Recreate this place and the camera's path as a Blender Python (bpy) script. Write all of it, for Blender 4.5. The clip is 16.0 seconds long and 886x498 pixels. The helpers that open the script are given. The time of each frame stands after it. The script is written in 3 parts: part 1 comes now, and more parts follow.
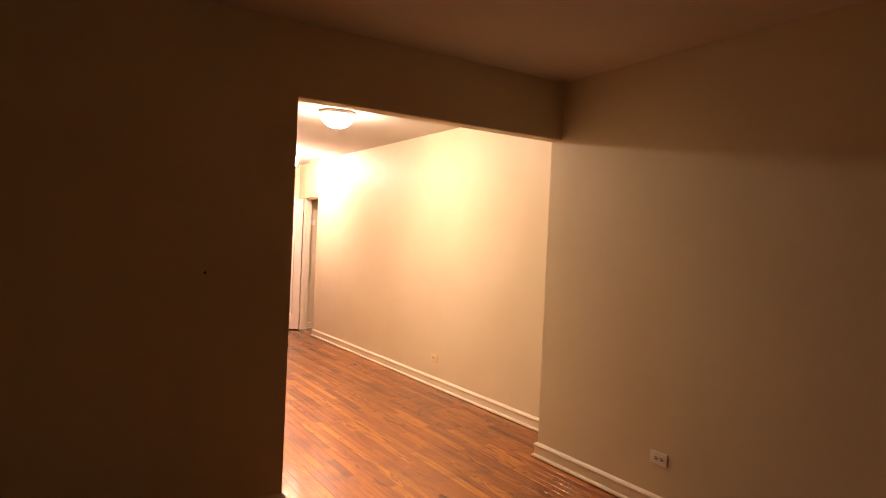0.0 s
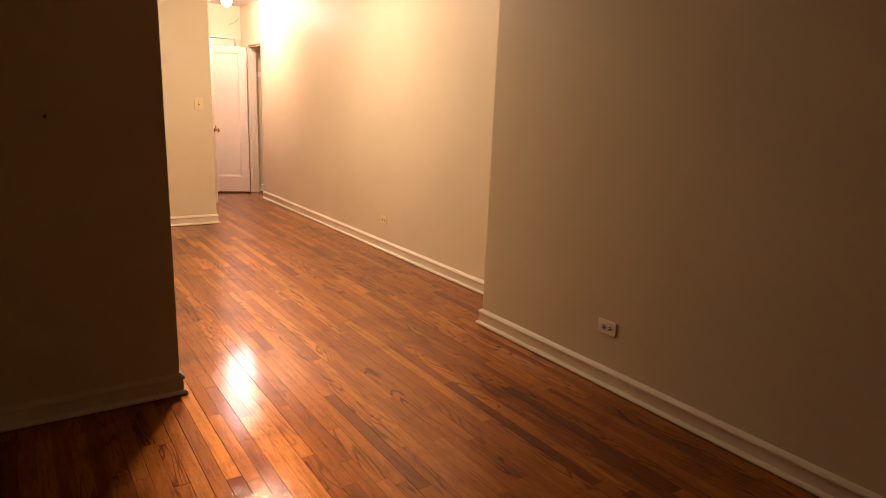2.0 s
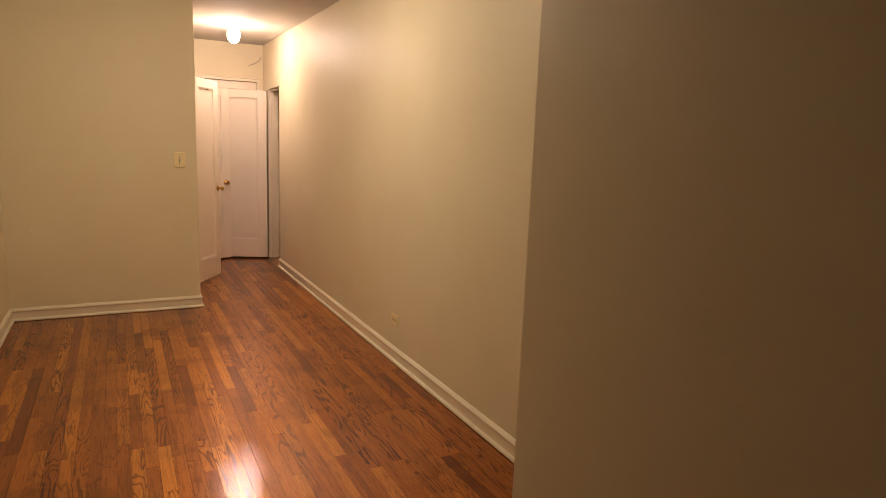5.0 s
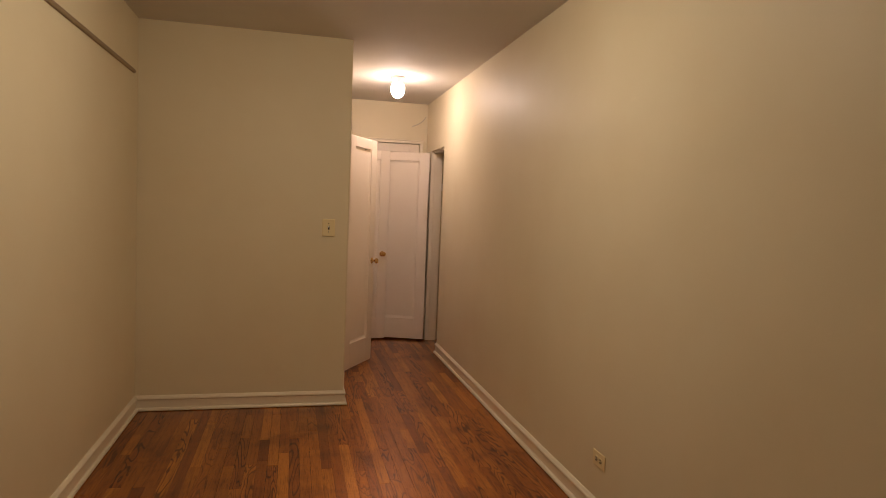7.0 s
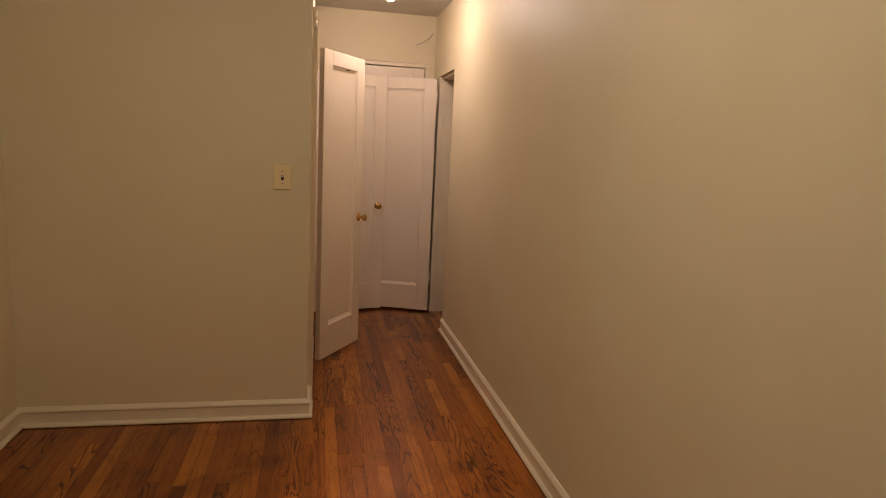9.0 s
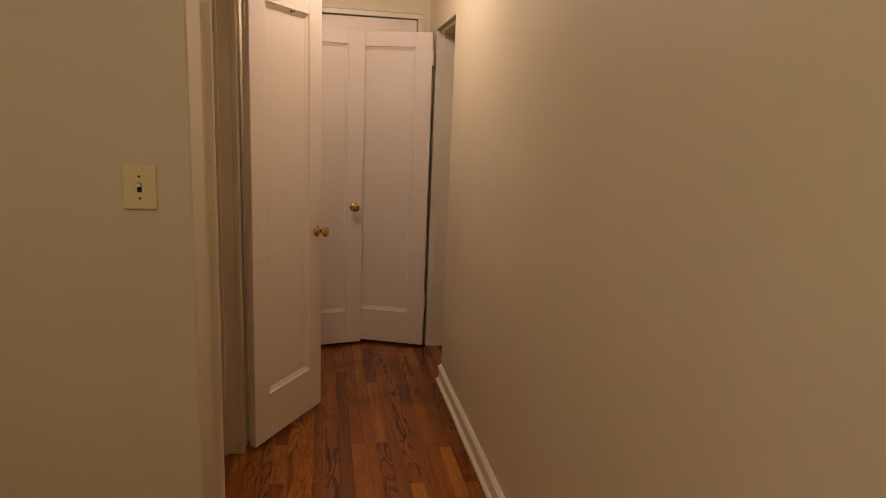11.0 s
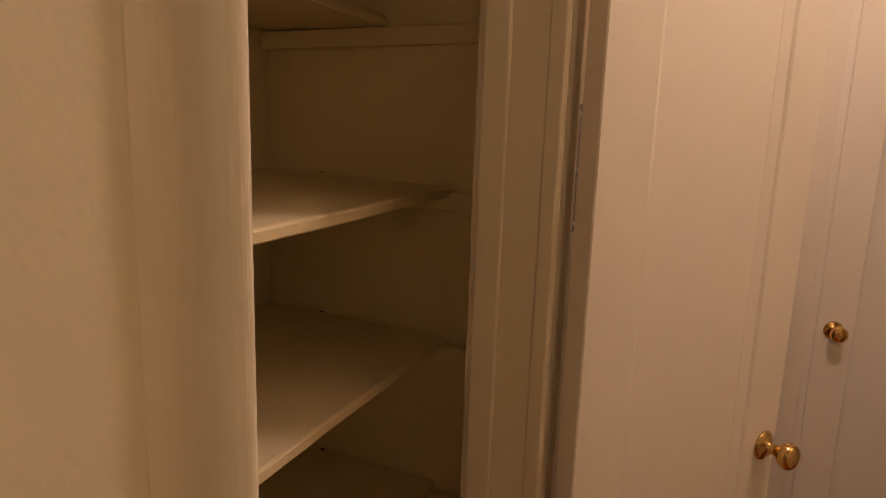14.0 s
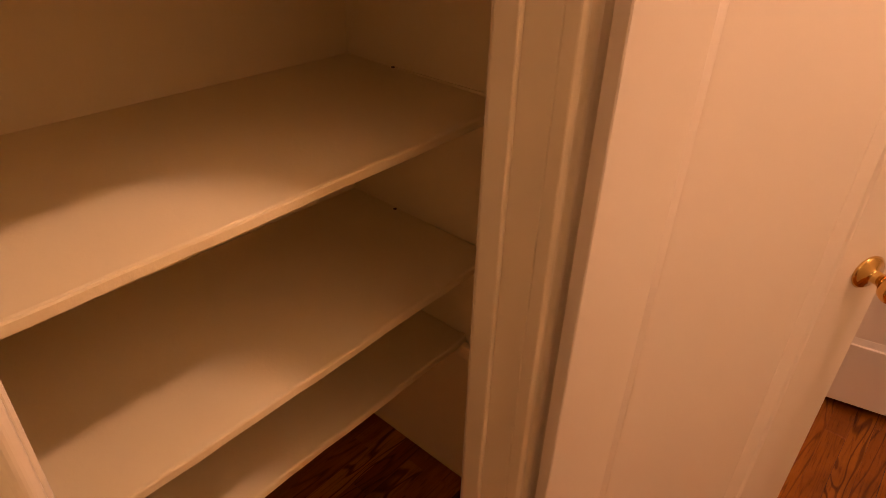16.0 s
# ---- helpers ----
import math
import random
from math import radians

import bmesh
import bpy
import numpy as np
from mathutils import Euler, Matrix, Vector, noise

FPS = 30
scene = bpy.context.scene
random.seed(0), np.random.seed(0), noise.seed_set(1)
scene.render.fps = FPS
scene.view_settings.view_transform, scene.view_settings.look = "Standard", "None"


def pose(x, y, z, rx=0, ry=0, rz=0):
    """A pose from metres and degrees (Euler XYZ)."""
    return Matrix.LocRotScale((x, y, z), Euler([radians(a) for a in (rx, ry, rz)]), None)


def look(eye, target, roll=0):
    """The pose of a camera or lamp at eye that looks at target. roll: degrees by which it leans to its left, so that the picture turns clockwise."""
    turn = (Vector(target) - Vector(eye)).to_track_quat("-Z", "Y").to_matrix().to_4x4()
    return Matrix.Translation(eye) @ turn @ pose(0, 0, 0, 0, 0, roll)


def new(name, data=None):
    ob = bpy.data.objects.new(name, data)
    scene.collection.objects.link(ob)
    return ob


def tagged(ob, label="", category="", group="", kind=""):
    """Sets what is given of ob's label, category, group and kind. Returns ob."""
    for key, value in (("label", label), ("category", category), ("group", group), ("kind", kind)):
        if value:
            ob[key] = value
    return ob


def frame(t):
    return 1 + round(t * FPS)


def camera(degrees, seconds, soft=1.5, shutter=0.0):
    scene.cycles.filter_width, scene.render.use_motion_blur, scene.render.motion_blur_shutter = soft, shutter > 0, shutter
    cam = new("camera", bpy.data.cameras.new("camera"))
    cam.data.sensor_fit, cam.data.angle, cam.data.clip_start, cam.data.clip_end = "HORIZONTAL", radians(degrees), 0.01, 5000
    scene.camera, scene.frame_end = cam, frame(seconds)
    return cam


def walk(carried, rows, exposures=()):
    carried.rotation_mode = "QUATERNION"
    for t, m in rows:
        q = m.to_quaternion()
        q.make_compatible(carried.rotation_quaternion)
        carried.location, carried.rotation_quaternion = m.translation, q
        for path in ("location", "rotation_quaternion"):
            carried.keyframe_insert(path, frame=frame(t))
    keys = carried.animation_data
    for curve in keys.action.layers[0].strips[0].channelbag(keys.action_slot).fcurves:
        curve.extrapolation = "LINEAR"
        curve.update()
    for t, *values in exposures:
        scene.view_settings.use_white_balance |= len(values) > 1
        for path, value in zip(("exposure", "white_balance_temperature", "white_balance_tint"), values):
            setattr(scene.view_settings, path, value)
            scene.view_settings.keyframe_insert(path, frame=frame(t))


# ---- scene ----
cam = camera(70.4, 16.0, soft=0.85)
PATH = [
    (0, (0.464, 0.854, 1.465), (1.529, 2.547, 1.442), 2.6),
    (0.5, (0.521, 0.967, 1.423), (1.591, 2.657, 1.4), 2.1),
    (1, (0.61, 1.003, 1.413), (1.723, 2.659, 1.275), 1.9),
    (1.5, (0.854, 1.015, 1.406), (1.966, 2.652, 1.114), 2.3),
    (2, (1.013, 1.149, 1.37), (2.112, 2.758, 0.919), 2.3),
    (2.5, (1.185, 1.403, 1.431), (2.249, 2.949, 0.739), 2.6),
    (3, (1.505, 1.546, 1.447), (2.576, 3.159, 0.941), 2.3),
    (3.2, (1.587, 1.6, 1.457), (2.668, 3.22, 1.003), 2.2),
    (5.3, (2.189, 2.614, 1.486), (2.991, 4.427, 1.222), 2.4),
    (5.5, (2.189, 2.744, 1.498), (2.857, 4.621, 1.32), 2.6),
    (6, (2.249, 3.024, 1.469), (2.759, 4.954, 1.345), 2.3),
    (6.5, (2.408, 3.326, 1.455), (2.898, 5.262, 1.336), 2.1),
    (7, (2.391, 3.624, 1.421), (2.854, 5.566, 1.298), 2.3),
    (7.5, (2.459, 3.928, 1.419), (2.885, 5.876, 1.261), 2.2),
    (8, (2.633, 4.248, 1.407), (3.05, 6.19, 1.174), 2.2),
    (8.2, (2.669, 4.356, 1.439), (3.085, 6.297, 1.19), 2.4),
    (10.3, (2.967, 5.785, 1.457), (3.341, 7.711, 1.068), 2.6),
    (10.5, (2.994, 5.914, 1.479), (3.368, 7.841, 1.093), 2.5),
    (11, (3.124, 6.251, 1.467), (3.497, 8.178, 1.082), 2.4),
    (11.5, (3.09, 6.626, 1.463), (3.461, 8.555, 1.083), 2.5),
    (12, (3.042, 7.019, 1.483), (3.357, 8.958, 1.106), 2.6),
    (12.5, (3.171, 7.35, 1.469), (3.417, 9.298, 1.089), 2.5),
    (13, (3.174, 7.617, 1.465), (3.133, 9.58, 1.085), 2.2),
    (13.5, (3.042, 7.907, 1.465), (2.606, 9.823, 1.095), 2.2),
    (14, (2.991, 8.118, 1.484), (2.173, 9.907, 1.121), 1.9),
    (14.5, (3.015, 8.207, 1.51), (1.858, 9.806, 1.187), 2.0),
    (15, (3.033, 8.259, 1.478), (1.814, 9.735, 0.898), 1.6),
    (15.5, (3.071, 8.281, 1.459), (1.936, 9.627, 0.511), 1.5),
    (16, (3.12, 8.318, 1.452), (2.018, 9.612, 0.399), 1.8),
]
walk(cam, [(t, look(eye, target, roll)) for t, eye, target, roll in PATH],
     exposures=[(0.0, 3.37, 6550, 24), (1.0, 3.2, 6450, 20), (1.5, 3.1, 6400, 18), (2.5, 2.98, 6450, 19), (3.2, 2.98, 6400, 19), (5.5, 1.9, 6050, 5), (6.5, 1.56, 5950, 5),
                (8.2, 1.5, 5900, 4), (10.5, 1.36, 5850, 2), (12.0, 1.12, 5900, 3), (13.0, 0.95, 5950, 3), (13.5, 1.2, 5950, 2), (14.0, 1.45, 6100, 5),
                (14.5, 1.82, 6500, 13), (15.0, 2.0, 7050, 20), (15.5, 2.2, 8000, 30), (16.0, 2.23, 8200, 33)])

# ---- world and light ----
world = bpy.data.worlds.new("world")
scene.world = world
world.use_nodes = True
world.node_tree.nodes["Background"].inputs["Color"].default_value = (0.02, 0.016, 0.012, 1)
world.node_tree.nodes["Background"].inputs["Strength"].default_value = 0.1
DOME_GLOW = 20.5
GLOBE_GLOW = 45.0
DOME_TINT = (1.0, 0.76, 0.525)
GLOBE_TINT = (1.0, 0.71, 0.582)

# ---- plan, in metres: y runs down the hall, x to the right ----
CEIL = 2.577
NEAR_X = 3.392     # living room, wall with the outlet
RIGHT_X = 3.80      # foyer and hall, long wall
PART_Y0, PART_Y1 = 4.06, 4.162   # partition with the wide opening
JAMB_X = 1.547
HEAD_Z = 2.187
LEFT_X = 1.384      # foyer, wall with the rail
JUT_Y = 8.10        # foyer, end wall with the switch
HALL_X = 2.762      # hall, wall with the closet
END_Y = 10.50
CLOS_Y0, CLOS_Y1 = 8.349, 8.925   # closet opening
SHELF_X0, SHELF_X1, SIDE_Y = 2.046, 2.493, 9.236
DOOR_H = 2.03


# ---- materials ----
def material(name, base, rough=0.5, metal=0.0, spec=0.5):
    m = bpy.data.materials.new(name)
    m.use_nodes = True
    b = m.node_tree.nodes["Principled BSDF"]
    b.inputs["Base Color"].default_value = (*base, 1)
    b.inputs["Roughness"].default_value = rough
    b.inputs["Metallic"].default_value = metal
    b.inputs["Specular IOR Level"].default_value = spec
    return m, m.node_tree, b


def node(tree, kind, **values):
    n = tree.nodes.new(kind)
    for key, v in values.items():
        n.inputs[key.replace("_", " ")].default_value = v
    return n


def ramp(tree, source, stops):
    r = tree.nodes.new("ShaderNodeValToRGB")
    while len(r.color_ramp.elements) < len(stops):
        r.color_ramp.elements.new(0.5)
    for e, (at, c) in zip(r.color_ramp.elements, stops):
        e.position, e.color = at, (*c, 1) if len(c) == 3 else c
    tree.links.new(source, r.inputs["Fac"])
    return r


def paint(name, base, dirt, rough, orange_peel, peel_scale, spec=0.4):
    """Rolled or brushed paint: faint mottling, roller stipple and slow unevenness of the plaster."""
    m, t, b = material(name, base, rough, 0, spec)
    where = t.nodes.new("ShaderNodeNewGeometry")
    big = node(t, "ShaderNodeTexNoise", Scale=1.3, Detail=4.0, Roughness=0.6)
    small = node(t, "ShaderNodeTexNoise", Scale=peel_scale, Detail=3.0, Roughness=0.55)
    slow = node(t, "ShaderNodeTexNoise", Scale=5.0, Detail=2.0)
    for n in (big, small, slow):
        t.links.new(where.outputs["Position"], n.inputs["Vector"])
    r = ramp(t, big.outputs["Fac"], [(0.3, dirt), (0.62, base)])
    t.links.new(r.outputs["Color"], b.inputs["Base Color"])
    rr = t.nodes.new("ShaderNodeMapRange")
    rr.inputs["To Min"].default_value, rr.inputs["To Max"].default_value = rough - 0.07, rough + 0.07
    t.links.new(slow.outputs["Fac"], rr.inputs["Value"])
    t.links.new(rr.outputs["Result"], b.inputs["Roughness"])
    b1 = node(t, "ShaderNodeBump", Strength=orange_peel, Distance=0.002)
    b2 = node(t, "ShaderNodeBump", Strength=0.06, Distance=0.005)
    t.links.new(small.outputs["Fac"], b1.inputs["Height"])
    t.links.new(slow.outputs["Fac"], b2.inputs["Height"])
    t.links.new(b2.outputs["Normal"], b1.inputs["Normal"])
    t.links.new(b1.outputs["Normal"], b.inputs["Normal"])
    return m


WALL = paint("cream_wall_paint", (0.78, 0.695, 0.505), (0.75, 0.655, 0.46), 0.5, 0.13, 160, 0.32)
CEILING = paint("ceiling_paint", (0.68, 0.65, 0.60), (0.64, 0.605, 0.55), 0.8, 0.2, 120, 0.2)
TRIM = paint("trim_enamel", (0.85, 0.76, 0.60), (0.78, 0.69, 0.54), 0.36, 0.12, 60, 0.5)
DOOR = paint("door_enamel", (0.90, 0.80, 0.69), (0.87, 0.76, 0.64), 0.38, 0.14, 55, 0.5)
CLOSET = paint("closet_paint", (0.86, 0.715, 0.455), (0.82, 0.67, 0.41), 0.6, 0.2, 140, 0.3)
IVORY = material("ivory_plastic", (0.88, 0.74, 0.44), 0.35)[0]
WHITE = material("white_plastic", (0.91, 0.88, 0.80), 0.35)[0]
SLOT = material("dark_slot", (0.02, 0.017, 0.014), 0.6)[0]
BROWN = material("brown_toggle", (0.10, 0.055, 0.03), 0.35)[0]
BRASS = material("polished_brass", (0.66, 0.42, 0.155), 0.07, 1.0)[0]
STEEL = material("brushed_steel", (0.55, 0.52, 0.48), 0.3, 1.0)[0]
PORCELAIN = material("porcelain", (0.80, 0.77, 0.72), 0.25)[0]
WIRE = material("cable_jacket", (0.42, 0.36, 0.30), 0.5)[0]
RAIL = material("rail_brown", (0.30, 0.21, 0.13), 0.5)[0]
SUB = material("dark_subfloor", (0.025, 0.014, 0.008), 0.9)[0]


def glow(name, strength, tint):
    m, t, b = material(name, (0.9, 0.86, 0.8), 0.2)
    b.inputs["Emission Color"].default_value = (*tint, 1)
    b.inputs["Emission Strength"].default_value = strength
    return m


def graded_glow(name, strength, tint, top, bottom):
    """Opal glass, its emission graded to keep light off the ceiling: dimmer at the neck, brightest at the foot."""
    m = glow(name, strength, tint)
    t = m.node_tree
    where = t.nodes.new("ShaderNodeTexCoord")
    split = t.nodes.new("ShaderNodeSeparateXYZ")
    t.links.new(where.outputs["Object"], split.inputs[0])
    rr = t.nodes.new("ShaderNodeMapRange")
    for key, v in (("From Min", top), ("From Max", bottom), ("To Min", strength * 0.35), ("To Max", strength * 1.55)):
        rr.inputs[key].default_value = v
    t.links.new(split.outputs["Z"], rr.inputs["Value"])
    t.links.new(rr.outputs["Result"], t.nodes["Principled BSDF"].inputs["Emission Strength"])
    return m


DOME_GLASS = glow("lit_dome_glass", DOME_GLOW, DOME_TINT)
GLOBE_GLASS = graded_glow("lit_globe_glass", GLOBE_GLOW, GLOBE_TINT, -0.06, -0.187)


def oak():
    """Varnished strip oak: each board its own tone, long grain, dark pores, worn streaks, wavy gloss."""
    m, t, b = material("varnished_oak", (0.35, 0.15, 0.05), 0.2, 0, 0.5)
    link = t.links.new
    b.inputs["Coat Weight"].default_value = 0.95
    b.inputs["Coat IOR"].default_value = 1.44
    b.inputs["Roughness"].default_value = 0.43      # the fibres under the varnish throw warm light forward
    b.inputs["Metallic"].default_value = 0.7
    b.inputs["Specular IOR Level"].default_value = 0.05
    info = t.nodes.new("ShaderNodeObjectInfo")
    geo = t.nodes.new("ShaderNodeNewGeometry")
    add = t.nodes.new("ShaderNodeMath")
    add.operation = "ADD"
    link(info.outputs["Random"], add.inputs[0])
    link(geo.outputs["Random Per Island"], add.inputs[1])
    fr = t.nodes.new("ShaderNodeMath")
    fr.operation = "FRACT"
    link(add.outputs[0], fr.inputs[0])
    shift = t.nodes.new("ShaderNodeVectorMath")
    shift.operation = "MULTIPLY_ADD"
    comb = t.nodes.new("ShaderNodeCombineXYZ")
    for k, s in zip("XYZ", (7.0, 31.0, 13.0)):
        mul = t.nodes.new("ShaderNodeMath")
        mul.operation = "MULTIPLY"
        mul.inputs[1].default_value = s
        link(fr.outputs[0], mul.inputs[0])
        link(mul.outputs[0], comb.inputs[k])
    link(geo.outputs["Position"], shift.inputs[0])
    shift.inputs[1].default_value = (1.0, 0.06, 1.0)
    link(comb.outputs[0], shift.inputs[2])
    grain = node(t, "ShaderNodeTexNoise", Scale=38.0, Detail=5.0, Roughness=0.6, Distortion=0.6)
    fine = node(t, "ShaderNodeTexNoise", Scale=170.0, Detail=4.0, Roughness=0.7)
    link(shift.outputs[0], grain.inputs["Vector"])
    link(shift.outputs[0], fine.inputs["Vector"])
    tone = ramp(t, fr.outputs[0], [(0.0, (0.21, 0.051, 0.006)), (0.12, (0.33, 0.098, 0.010)), (0.55, (0.42, 0.135, 0.013)),
                                   (0.85, (0.49, 0.167, 0.016)), (1.0, (0.60, 0.225, 0.024))])
    # cathedral figure: contour lines of a slow field drawn out along the board
    loose = t.nodes.new("ShaderNodeVectorMath")
    loose.operation = "MULTIPLY_ADD"
    link(geo.outputs["Position"], loose.inputs[0])
    loose.inputs[1].default_value = (1.0, 0.13, 1.0)
    link(comb.outputs[0], loose.inputs[2])
    field = node(t, "ShaderNodeTexNoise", Scale=12.0, Detail=2.0, Roughness=0.45, Distortion=0.5)
    link(loose.outputs[0], field.inputs["Vector"])
    many = t.nodes.new("ShaderNodeMath")
    many.operation = "MULTIPLY"
    many.inputs[1].default_value = 66.0
    link(field.outputs["Fac"], many.inputs[0])
    sine = t.nodes.new("ShaderNodeMath")
    sine.operation = "SINE"
    link(many.outputs[0], sine.inputs[0])
    figure = ramp(t, sine.outputs[0], [(0.0, (1.08, 1.08, 1.08)), (0.5, (1, 1, 1)), (0.95, (0.32, 0.23, 0.19))])
    fig = t.nodes.new("ShaderNodeMix")
    fig.data_type, fig.blend_type = "RGBA", "MULTIPLY"
    link(tone.outputs[0], fig.inputs["A"])
    link(figure.outputs[0], fig.inputs["B"])
    often = t.nodes.new("ShaderNodeMath")
    often.operation = "MULTIPLY"
    often.inputs[1].default_value = 7.31
    link(fr.outputs[0], often.inputs[0])
    pick = t.nodes.new("ShaderNodeMath")
    pick.operation = "FRACT"
    link(often.outputs[0], pick.inputs[0])
    some = ramp(t, pick.outputs[0], [(0.42, (0.06, 0.06, 0.06)), (0.7, (0.45, 0.45, 0.45)), (1.0, (0.95, 0.95, 0.95))])
    link(some.outputs[0], fig.inputs["Factor"])
    g = ramp(t, grain.outputs["Fac"], [(0.3, (0.66, 0.6, 0.56)), (0.5, (0.97, 0.96, 0.95)), (0.7, (1.1, 1.08, 1.05))])
    p = ramp(t, fine.outputs["Fac"], [(0.35, (0.5, 0.44, 0.4)), (0.47, (1, 1, 1))])
    m1 = t.nodes.new("ShaderNodeMix")
    m1.data_type, m1.blend_type = "RGBA", "MULTIPLY"
    m1.inputs["Factor"].default_value = 1.0
    link(fig.outputs["Result"], m1.inputs["A"])
    link(g.outputs[0], m1.inputs["B"])
    m2 = t.nodes.new("ShaderNodeMix")
    m2.data_type, m2.blend_type = "RGBA", "MULTIPLY"
    m2.inputs["Factor"].default_value = 0.7
    link(m1.outputs["Result"], m2.inputs["A"])
    link(p.outputs[0], m2.inputs["B"])
    # ingrained dark streaks and scuffs
    worn = node(t, "ShaderNodeTexNoise", Scale=9.0, Detail=6.0, Roughness=0.7)
    link(shift.outputs[0], worn.inputs["Vector"])
    w = ramp(t, worn.outputs["Fac"], [(0.29, (0.35, 0.28, 0.24)), (0.36, (1, 1, 1))])
    m3 = t.nodes.new("ShaderNodeMix")
    m3.data_type, m3.blend_type = "RGBA", "MULTIPLY"
    m3.inputs["Factor"].default_value = 0.8
    link(m2.outputs["Result"], m3.inputs["A"])
    link(w.outputs[0], m3.inputs["B"])
    # broad stains in the old varnish
    stain = node(t, "ShaderNodeTexNoise", Scale=2.6, Detail=5.0, Roughness=0.6, Distortion=0.4)
    link(geo.outputs["Position"], stain.inputs["Vector"])
    st = ramp(t, stain.outputs["Fac"], [(0.34, (0.6, 0.53, 0.5)), (0.5, (1, 1, 1))])
    m4 = t.nodes.new("ShaderNodeMix")
    m4.data_type, m4.blend_type = "RGBA", "MULTIPLY"
    m4.inputs["Factor"].default_value = 0.7
    link(m3.outputs["Result"], m4.inputs["A"])
    link(st.outputs[0], m4.inputs["B"])
    link(m4.outputs["Result"], b.inputs["Base Color"])
    gloss = node(t, "ShaderNodeTexNoise", Scale=4.0, Detail=5.0, Roughness=0.65)
    link(geo.outputs["Position"], gloss.inputs["Vector"])
    rr = t.nodes.new("ShaderNodeMapRange")
    rr.inputs["To Min"].default_value, rr.inputs["To Max"].default_value = 0.03, 0.10
    link(gloss.outputs["Fac"], rr.inputs["Value"])
    link(rr.outputs["Result"], b.inputs["Coat Roughness"])
    wave = node(t, "ShaderNodeTexNoise", Scale=36.0, Detail=4.0, Roughness=0.6)
    link(geo.outputs["Position"], wave.inputs["Vector"])
    b1 = node(t, "ShaderNodeBump", Strength=0.45, Distance=0.003)
    b2 = node(t, "ShaderNodeBump", Strength=0.12, Distance=0.001)
    link(wave.outputs["Fac"], b1.inputs["Height"])
    link(fine.outputs["Fac"], b2.inputs["Height"])
    link(b1.outputs["Normal"], b2.inputs["Normal"])
    link(b2.outputs["Normal"], b.inputs["Normal"])
    link(b1.outputs["Normal"], b.inputs["Coat Normal"])
    return m


OAK = oak()


# ---- mesh helpers ----
def finish(bm, name, mat, smooth=False):
    bmesh.ops.recalc_face_normals(bm, faces=bm.faces)
    me = bpy.data.meshes.new(name)
    bm.to_mesh(me)
    bm.free()
    me.materials.append(mat)
    if smooth:
        for f in me.polygons:
            f.use_smooth = True
    return me


def structure(name, bm, mat, label="", smooth=False):
    return tagged(new(name, finish(bm, name, mat, smooth)), label, "", "", "structure")


def part(name, bm, mat, parent, label="", m=None, smooth=False):
    ob = new(name, finish(bm, name, mat, smooth))
    ob.parent = parent
    if m is not None:
        ob.matrix_basis = m
    return tagged(ob, label)


def thing(name, m, label, category, group=""):
    ob = new(name)
    ob.empty_display_size = 0.05
    ob.matrix_basis = m
    return tagged(ob, label, category, group)


def box(x0, x1, y0, y1, z0, z1, bevel=0.0, segments=2, bm=None):
    own = bmesh.new()
    bmesh.ops.create_cube(own, size=1)
    for v in own.verts:
        v.co = ((x0 + x1) / 2 + v.co.x * (x1 - x0), (y0 + y1) / 2 + v.co.y * (y1 - y0), (z0 + z1) / 2 + v.co.z * (z1 - z0))
    if bevel:
        bmesh.ops.bevel(own, geom=own.edges[:], offset=bevel, segments=segments, affect="EDGES", profile=0.5)
    if bm is None:
        return own
    me = bpy.data.meshes.new("tmp")
    own.to_mesh(me)
    own.free()
    bm.from_mesh(me)
    bpy.data.meshes.remove(me)
    return bm


def prism(outline, axis, a, b):
    """A flat outline pushed along x, y or z from a to b."""
    bm = bmesh.new()
    put = {"x": lambda p, h: (h, p[0], p[1]), "y": lambda p, h: (p[0], h, p[1]), "z": lambda p, h: (p[0], p[1], h)}[axis]
    lo = [bm.verts.new(put(p, a)) for p in outline]
    hi = [bm.verts.new(put(p, b)) for p in outline]
    bm.faces.new(lo)
    bm.faces.new(hi)
    for i in range(len(outline)):
        j = (i + 1) % len(outline)
        bm.faces.new((lo[i], lo[j], hi[j], hi[i]))
    bm.normal_update()
    bmesh.ops.triangulate(bm, faces=[f for f in bm.faces if len(f.verts) > 4])
    return bm


def lathe(profile, steps=28):
    """Turns (radius, z) pairs about z."""
    bm = bmesh.new()
    rings = []
    for r, z in profile:
        if r < 1e-6:
            rings.append([bm.verts.new((0, 0, z))])
        else:
            rings.append([bm.verts.new((r * math.cos(2 * math.pi * k / steps), r * math.sin(2 * math.pi * k / steps), z)) for k in range(steps)])
    for p, q in zip(rings, rings[1:]):
        for k in range(steps):
            n = (k + 1) % steps
            if len(p) == 1 and len(q) > 1:
                bm.faces.new((p[0], q[k], q[n]))
            elif len(q) == 1 and len(p) > 1:
                bm.faces.new((p[k], p[n], q[0]))
            elif len(p) > 1:
                bm.faces.new((p[k], p[n], q[n], q[k]))
    return bm


